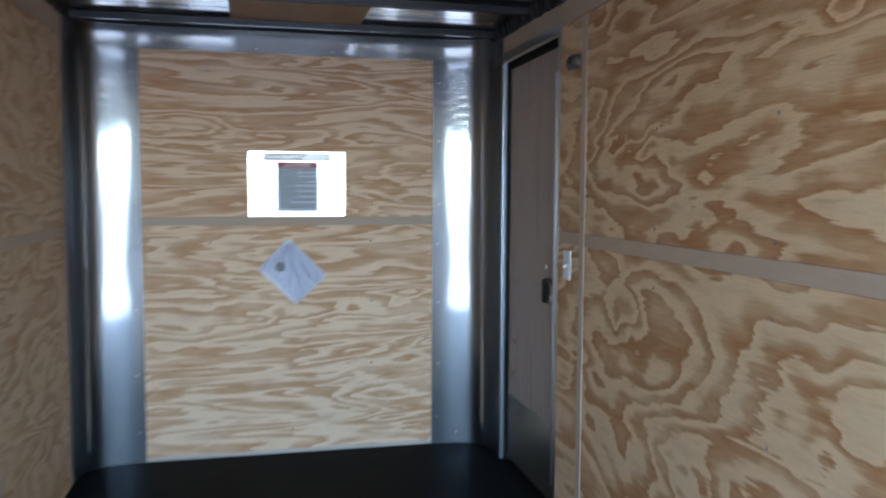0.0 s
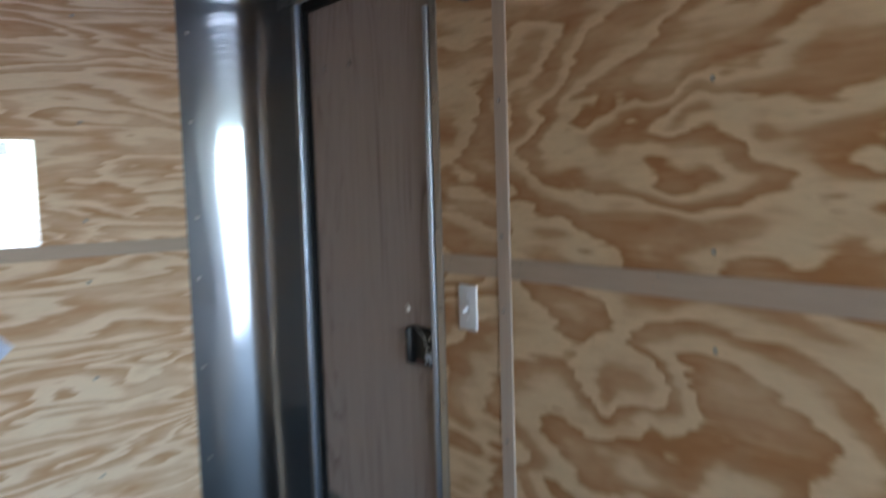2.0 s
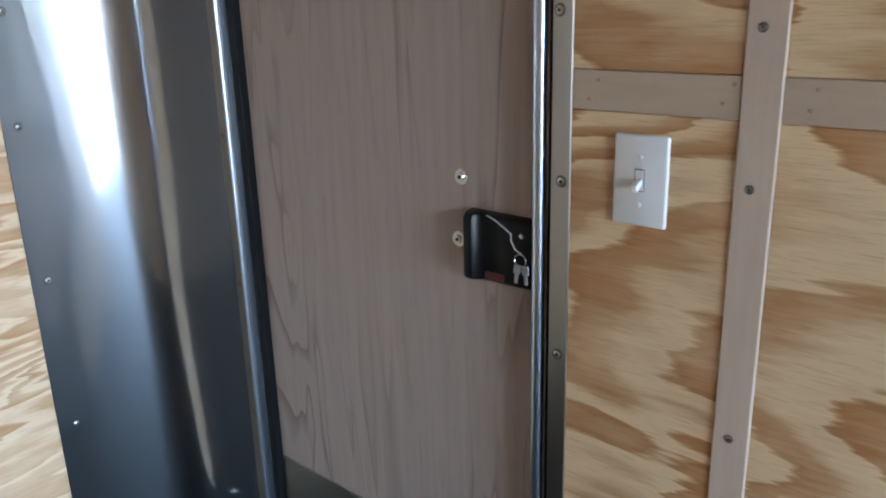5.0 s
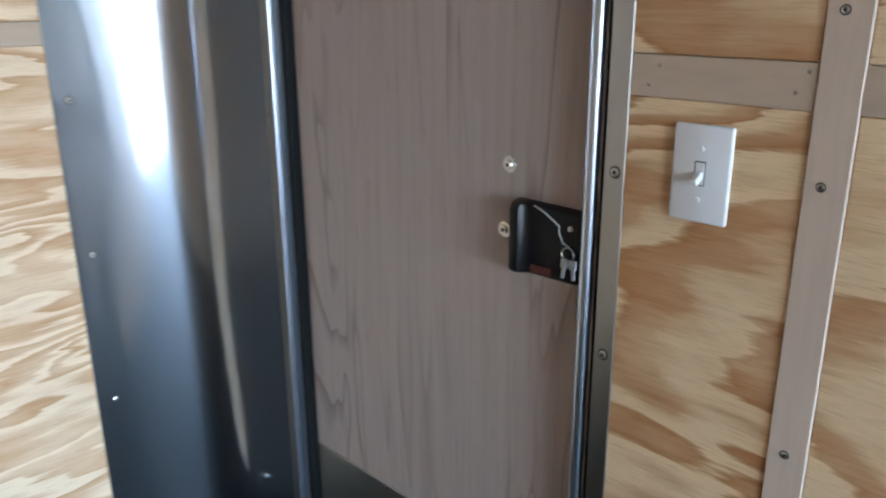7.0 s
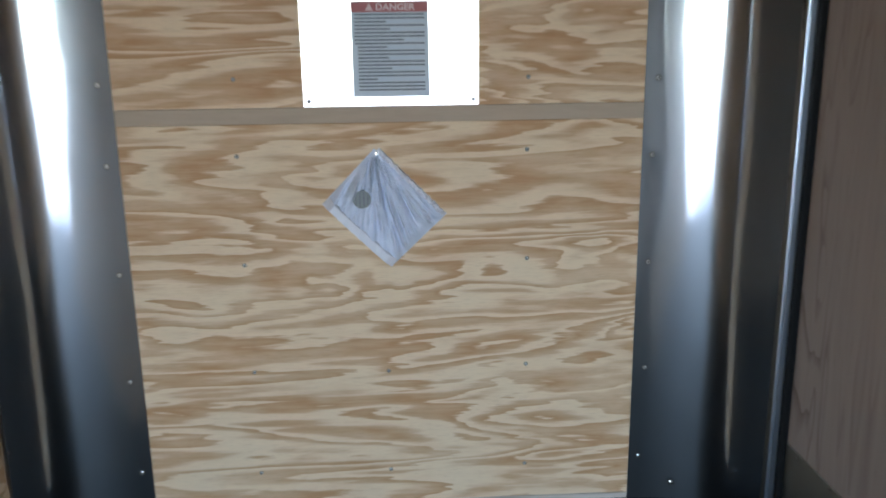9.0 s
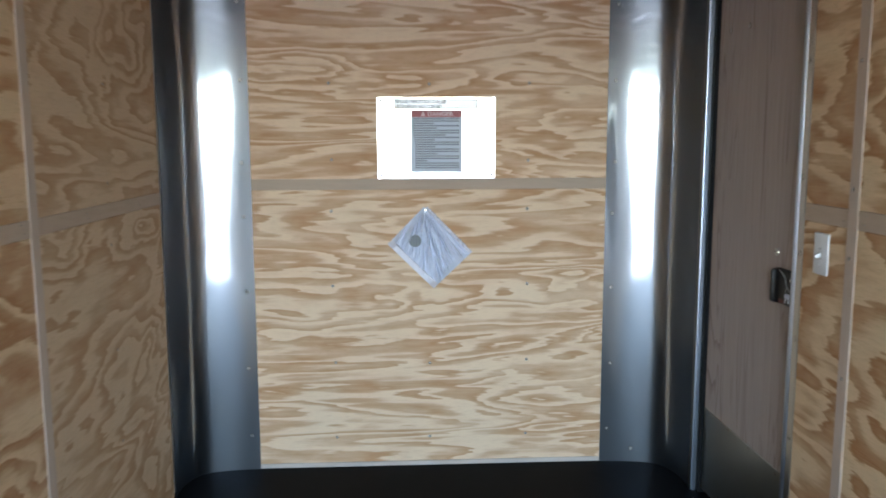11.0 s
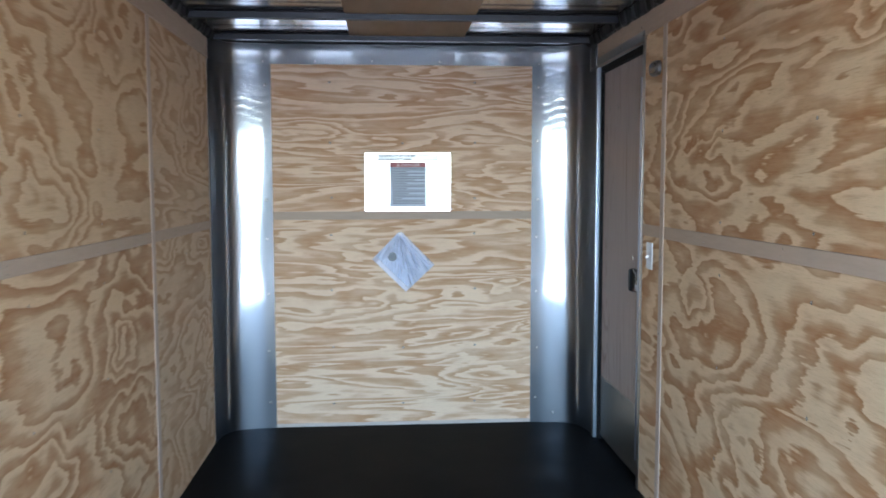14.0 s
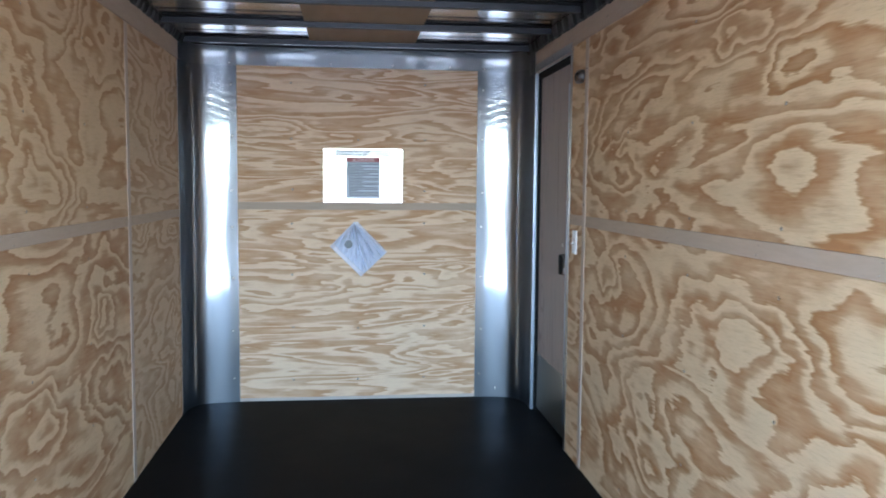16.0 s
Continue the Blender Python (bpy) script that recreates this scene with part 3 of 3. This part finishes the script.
def ragged_edge(side):
    """Dark uneven angle that hides the joint of roof and side wall."""
    bm = bmesh.new()
    r = random.Random(7 + side)
    cols = []
    n = 170
    for k in range(n + 1):
        y = -0.10 + (REAR + 0.1) * k / n
        x = XE - 0.006 if side > 0 else XW + 0.005
        z = 2.118 - 0.022 * min(1.0, max(0.0, -y / 2.0)) if side > 0 else 2.128
        z += r.uniform(-0.004, 0.004)
        w_ = 0.022 + r.uniform(-0.006, 0.008)
        cols.append([bm.verts.new((x, y, z)), bm.verts.new((x - side * w_ * 0.5, y, z + 0.006)), bm.verts.new((x - side * w_, y, CEIL - 0.004)), bm.verts.new((x, y, CEIL - 0.004))])
    for a, b in zip(cols, cols[1:]):
        for i in range(4):
            bm.faces.new((a[i], b[i], b[(i + 1) % 4], a[(i + 1) % 4]))
    bm.faces.new(cols[0]), bm.faces.new(cols[-1][::-1])
    return bm


for side in (-1, 1):
    ob = part("roof_trim", ragged_edge(side), RIB)
    tagged(ob, "dark ragged angle between roof and side wall", "roof trim", "roof edge angles", "structure")

# unseen header, added to end the opening's reflection lower on the corner sheets
rear = part("rear_header", box_bm((-1.06, REAR - 0.02, 2.02), (1.10, REAR - 0.001, CEIL + 0.03), 0.003), EXTERIOR)
tagged(rear, "unseen plain header added to cut the daylight over the open rear doorway", "header", kind="structure")

# ---- side door ----
door = thing("door_1", (1.05, -0.70, 0.0), "closed grey-brown side door with a black latch", "door", "structure")
sub("door_leaf", box_bm((1.050, -1.028, 0.02), (1.085, -0.338, 1.955), 0.002, 1), DOOR_SKIN, door)
sub("kick_plate", box_bm((1.0475, -1.020, 0.025), (1.0505, -0.340, 0.350), 0.0008, 1), KICK, door, "dull metal kick plate")
sub("gasket", box_bm((1.034, -0.3375, 0.0), (1.088, -0.3165, 1.99), 0.003), BLACK, door, "black rubber gasket")
sub("gasket", box_bm((1.036, -1.043, 1.956), (1.088, -0.338, 1.991), 0.003), BLACK, door, "black rubber gasket")
sub("gasket", box_bm((1.034, -1.043, 0.0), (1.088, -1.029, 1.955), 0.003), BLACK, door, "black rubber gasket")
sub("edge_bar", cyl_bm((1.031, -1.018, 0.12), (1.031, -1.018, 1.845), 0.0095, n=20), BRIGHT, door, "bright rounded aluminium edge bar", True)
sub("backing", box_bm((1.086, -1.044, -0.05), (1.10, -0.317, 1.992)), BLACK, door)
screws(door, [(1.0475, y, 0.340) for y in (-0.402, -0.56, -0.74, -0.93)], "-x", 0.0042)
screws(door, [(1.0475, -0.402, 0.12), (1.0475, -0.50, 0.06)], "-x", 0.0042)
screws(door, [(1.050, -0.588, 1.755), (1.050, -0.431, 1.760)], "-x", 0.0075)


def washer_bm(y, z, r):
    x = 1.050
    return join(cyl_bm((x, y, z), (x - 0.0022, y, z), r, r * 0.93, 24), cyl_bm((x - 0.002, y, z), (x - 0.0055, y, z), r * 0.62, r * 0.45, 20))


for y, z in ((-0.863, 1.033), (-0.856, 0.933)):
    w_ = sub("washer", washer_bm(y, z, 0.0125), SCREW, door, "zinc washer with a socket bolt", True)
    # flat black disc on the bolt gives the shade of its socket
    sub("socket", cyl_bm((1.0447, y, z), (1.0442, y, z), 0.0034, n=6), BLACK, door)

frame_trim = thing("door_frame", (XE, -0.70, 0.0), "dull aluminium angle round the side doorway", "door frame", "structure")
sub("jamb", box_bm((XE - 0.004, -1.073, 0.0), (XE - 0.0005, -1.043, 2.034), 0.0008, 1), TRIM_METAL, frame_trim)
sub("jamb_return", box_bm((XE - 0.0035, -1.0455, 0.0), (1.05, -1.0435, 2.03), 0.0008, 1), TRIM_METAL, frame_trim)
sub("header", box_bm((XE - 0.0095, -1.073, 1.993), (XE - 0.0055, -0.300, 2.036), 0.0008, 1), TRIM_METAL, frame_trim)
screws(frame_trim, [(XE - 0.004, -1.056, z) for z in (1.93, 1.593, 1.277, 1.053, 0.807, 0.50, 0.2)], "-x", 0.0062)
screws(frame_trim, [(XE - 0.0095, y, 2.016) for y in (-0.345, -0.72, -1.066)], "-x", 0.0042)

# ---- latch with wire and keys ----
latch = thing("door_latch", (1.05, -0.935, 0.932), "black metal door latch with keys on a wire", "door latch")


def latch_plate():
    """Plan section of the housing: a raised rounded grip, then a face falling back to the jamb."""
    prof = [(-0.868, 1.050), (-0.868, 1.026), (-0.872, 1.020), (-0.882, 1.018), (-0.889, 1.020), (-0.893, 1.029), (-0.905, 1.035), (-0.94, 1.036), (-0.99, 1.037), (-1.004, 1.040), (-1.004, 1.050)]
    bm = bmesh.new()
    lv = []
    for z0, z1, k in ((0.878, 0.878, 0.35), (0.882, 0.884, 0.85), (0.888, 0.890, 1.0), (0.979, 0.977, 1.0), (0.985, 0.983, 0.85), (0.988, 0.987, 0.35)):
        row = []
        for y, x in [(-0.940 + (q + 0.936) * 0.87 - 0.005, w) for q, w in prof]:
            f = (y + 0.868) / -0.136
            row.append(bm.verts.new((1.050 + (x - 1.050) * k, y, z0 + (z1 - z0) * f)))
        lv.append(row)
    for a, b in zip(lv, lv[1:]):
        for i in range(len(prof) - 1):
            bm.faces.new((a[i], a[i + 1], b[i + 1], b[i]))
    for row in (lv[0], lv[-1]):
        bm.faces.new(row)
    for a, b in zip(lv, lv[1:]):
        bm.faces.new((a[0], b[0], b[-1], a[-1]))
    return bm


sub("housing", latch_plate(), LATCH, latch, smooth=True)
sub("bolt", cyl_bm((1.037, -0.985, 0.962), (1.0335, -0.985, 0.962), 0.004, 0.003), SCREW, latch, "small zinc bolt", True)
sub("wire", tube_bm([(1.03, -0.926, 0.986), (1.028, -0.944, 0.981), (1.028, -0.96, 0.972), (1.028, -0.972, 0.965), (1.028, -0.972, 0.955), (1.027, -0.98, 0.943), (1.026, -0.991, 0.939)], 0.0013), WIRE, latch, "thin pale key wire", True)
ring = [(1.0255, -0.990 + 0.010 * math.cos(a), 0.929 + 0.009 * math.sin(a)) for a in [k * math.pi / 8 for k in range(17)]]
sub("key_ring", tube_bm(ring, 0.0008, 6), SCREW, latch, "thin steel key ring", True)
for y, tilt in ((-0.987, 6), (-1.000, -4)):
    bm = join(box_bm((-0.001, -0.0055, -0.012), (0.001, 0.0055, 0.002), 0.0008, 1), box_bm((-0.0009, -0.0028, -0.027), (0.0009, 0.0028, -0.011), 0.0006, 1))
    bm.transform(Matrix.Translation((1.0235, y, 0.921)) @ pose(0, 0, 0, tilt, 0, 15))
    sub("key", bm, BRIGHT, latch, "small bright steel key")
sub("sticker", box_bm((1.0345, -0.955, 0.884), (1.0355, -0.918, 0.897), 0.0003, 1), DARKRED, latch, "dark red sticker")

# ---- light switch ----
switch = thing("light_switch", (XE, -1.174, 1.07), "white toggle light switch on the plywood", "light switch")
sub("plate", box_bm((XE - 0.0065, -1.211, 1.0125), (XE, -1.138, 1.1275), 0.0035, 3), WHITE, switch, smooth=True)
# no real opening: the gap's shade is a flat dark slab
sub("slot", box_bm((XE - 0.0071, -1.1815, 1.0565), (XE - 0.0062, -1.1675, 1.0855), 0.0003, 1), INK, switch, "dark slab painted as the shaded gap round the toggle")
sub("collar", box_bm((XE - 0.0075, -1.180, 1.058), (XE - 0.006, -1.169, 1.084), 0.0005, 1), WHITE, switch)
toggle = box_bm((-0.017, -0.004, -0.0045), (0.0, 0.004, 0.0045), 0.0012, 2)
toggle.transform(Matrix.Translation((XE - 0.006, -1.1745, 1.070)) @ pose(0, 0, 0, 0, -28, 0))
sub("toggle", toggle, WHITE, switch, "white toggle pushed down", True)
for z in (1.040, 1.100):
    sub("plate_screw", cyl_bm((XE - 0.0065, -1.1745, z), (XE - 0.0082, -1.1745, z), 0.0034, 0.0026, 14), WHITE, switch, "", True)

# ---- dark oval fitting over the switch ----
vent = thing("marker_light", (XE, -1.222, 1.852), "dark smoked oval fitting high on the plywood", "wall light")


def oval_bm(x0, x1, cy, cz, hy, hz, shrink):
    bm = bmesh.new()
    n = 40
    rings = []
    for x, k in ((x0, 1.0), (x0 + (x1 - x0) * 0.7, 0.985), (x0 + (x1 - x0) * 0.93, 0.95), (x1, shrink)):
        row = []
        for i in range(n):
            a = 2 * math.pi * i / n
            c, s_ = math.cos(a), math.sin(a)
            row.append(bm.verts.new((x, cy + hy * k * math.copysign(abs(c) ** 0.55, c), cz + hz * k * math.copysign(abs(s_) ** 0.7, s_))))
        rings.append(row)
    for a, b in zip(rings, rings[1:]):
        for i in range(n):
            bm.faces.new((a[i], a[(i + 1) % n], b[(i + 1) % n], b[i]))
    bm.faces.new(rings[0][::-1]), bm.faces.new(rings[-1])
    return bm


sub("bezel", oval_bm(XE, XE - 0.018, -1.222, 1.852, 0.053, 0.031, 0.86), DARKLENS, vent, smooth=True)
sub("lens", oval_bm(XE - 0.0175, XE - 0.024, -1.222, 1.852, 0.041, 0.021, 0.85), plastic("smoked lens", (0.06, 0.05, 0.045), 0.15), vent, "smoked lens", True)

# ---- warning plate ----
sign = thing("warning_plate", (0.025, 0.0, 1.39), "polished aluminium plate with a printed danger label", "sign")
sub("plate", box_bm((-0.216, -0.0045, 1.2265), (0.265, -0.0005, 1.554), 0.0012, 1), PLATE, sign)
for x in (-0.200, 0.249):
    for z in (1.242, 1.540):
        sub("plate_screw", cyl_bm((x, -0.0045, z), (x, -0.0075, z), 0.0058, 0.004, 14), DARK_SCREW, sign, "", True)
label = sub("label", box_bm((-0.078, -0.0054, 1.252), (0.129, -0.0046, 1.503)), LABEL, sign, "grey label with dark lines of print")
sub("heading", box_bm((-0.076, -0.0060, 1.474), (0.127, -0.0055, 1.501)), RED, sign, "red heading bar")


def frame_bm(x0, x1, z0, z1, t, y):
    return join(box_bm((x0, y - 0.0004, z0), (x1, y, z0 + t)), box_bm((x0, y - 0.0004, z1 - t), (x1, y, z1)),
                box_bm((x0, y - 0.0004, z0 + t), (x0 + t, y, z1 - t)), box_bm((x1 - t, y - 0.0004, z0 + t), (x1, y, z1 - t)))


sub("decal", box_bm((-0.147, -0.0054, 1.507), (0.195, -0.0046, 1.548), 0.0003, 1), DECAL, sign, "white outlined decal")
sub("outline", frame_bm(-0.145, 0.193, 1.509, 1.546, 0.0024, -0.0055), DARK_INK, sign)


def lettering(text, x, z, size, mat, y, parent, width=None):
    curve = bpy.data.curves.new("lettering", "FONT")
    curve.body, curve.size, curve.resolution_u = text, size, 2
    curve.offset = size * 0.03
    ob = bpy.data.objects.new("lettering", curve)
    scene.collection.objects.link(ob)
    bpy.context.view_layer.update()
    me = bpy.data.meshes.new_from_object(ob)
    bpy.data.objects.remove(ob)
    off = Vector((0, 0, 0))
    up = parent
    while up:
        off += up.location
        up = up.parent
    xs = [v.co.x for v in me.vertices]
    k = (width / (max(xs) - min(xs))) if width else 1.0
    me.transform(Matrix.Translation(Vector((x, y, z)) - off) @ pose(0, 0, 0, 90) @ Matrix.Diagonal((k, 1, 1, 1)))
    me.materials.clear()
    me.materials.append(mat)
    t = new("lettering", me)
    t.parent = parent


lettering("DANGER", -0.012, 1.479, 0.024, WHITEINK, -0.0063, sign, 0.105)
lettering("PAYLOAD CAPACITY NOT TO EXCEED", -0.139, 1.530, 0.0165, DARK_INK, -0.0058, sign, 0.205)
lettering("HITCH WEIGHT NOT TO EXCEED", -0.139, 1.512, 0.0165, DARK_INK, -0.0058, sign, 0.185)
tri = bmesh.new()
tri.faces.new([tri.verts.new(p) for p in ((-0.040, -0.0063, 1.478), (-0.018, -0.0063, 1.478), (-0.029, -0.0063, 1.497))])
sub("triangle", tri, WHITEINK, sign)
r = random.Random(11)
z = 1.466
short = (2, 4, 7, 9, 12, 15, 18)
for k in range(22):
    x0 = -0.070 if k < 9 else -0.062
    x1 = 0.118 if k not in short else r.uniform(-0.03, 0.07)
    sub("print_line", box_bm((x0, -0.0058, z), (x1, -0.0055, z + 0.0042)), INK, label)
    z -= 0.0094

# ---- document pouch hung by one corner ----
pouch = thing("document_pouch", (-0.01, 0.0, 0.94), "crinkled milky plastic pouch of papers, screwed by one corner", "document pouch")
PT, PR, PB, PL = (-0.028, 1.111), (0.164, 0.915), (0.011, 0.770), (-0.179, 0.957)


def pouch_point(u, v):
    """u from the top corner to the right corner, v from the top corner to the left one."""
    return [(1 - u) * (1 - v) * PT[i] + u * (1 - v) * PR[i] + u * v * PB[i] + (1 - u) * v * PL[i] for i in (0, 1)]


def pouch_bm(u0, u1, v0, v1, lift, crease, n=44, crinkle=0.0):
    bm = bmesh.new()
    g = []
    for i in range(n + 1):
        row = []
        for j in range(n + 1):
            u, v = u0 + (u1 - u0) * i / n, v0 + (v1 - v0) * j / n
            x, z_ = pouch_point(u, v)
            edge = min(i, j, n - i, n - j) / n
            puff = min(1.0, edge * 9)
            ang = math.atan2(v + 0.05, u + 0.05)
            dist = math.hypot(u, v)
            fold = noise.noise(Vector((ang * 9, dist * 1.6, 3))) * 0.7 + noise.noise(Vector((ang * 20, dist * 2.2, 8))) * 0.6 + noise.noise(Vector((u * 9, v * 9, 1))) * 0.2
            y = -0.0012 - puff * (lift + crease * fold + crinkle * noise.noise(Vector((u * 34, v * 20, 5))))
            z_ += crinkle * 0.35 * noise.noise(Vector((u * 26, 2, 9))) if crinkle else 0.0
            row.append(bm.verts.new((x, min(y, -0.001), z_)))
        g.append(row)
    for i in range(n):
        for j in range(n):
            bm.faces.new((g[i][j], g[i + 1][j], g[i + 1][j + 1], g[i][j + 1]))
    ext = bmesh.ops.extrude_edge_only(bm, edges=[e for e in bm.edges if e.is_boundary])
    for v in ext["geom"]:
        if isinstance(v, bmesh.types.BMVert):
            v.co.y = -0.0002
    return bm


sub("film", pouch_bm(0, 1, 0, 1, 0.022, 0.045, 64), FILM, pouch, smooth=True)
sub("flap", pouch_bm(0.0, 1.0, 0.86, 1.0, 0.034, 0.012, 40), HEM, pouch, "folded pouch flap", True)
sub("hem", pouch_bm(0.03, 1.0, -0.055, 0.015, 0.018, 0.01, 48, 0.02), HEM, pouch, "crinkled pouch hem", True)
hx, hz = -0.065, 0.973
sub("disc", cyl_bm((hx, -0.014, hz), (hx, -0.0345, hz), 0.025, n=28), GREYDISC, pouch, "grey disc seen through the film", True)
for k in range(4):
    xx = hx - 0.0165 + 0.011 * k
    hh = math.sqrt(0.0225 ** 2 - (xx - hx) ** 2)
    sub("disc_slot", box_bm((xx - 0.0012, -0.0352, hz - hh), (xx + 0.0012, -0.0343, hz + hh)), INK, pouch)
sub("pouch_screw", cyl_bm((-0.022, -0.004, 1.098), (-0.022, -0.019, 1.098), 0.006, 0.004, 12), SCREW, pouch, "", True)
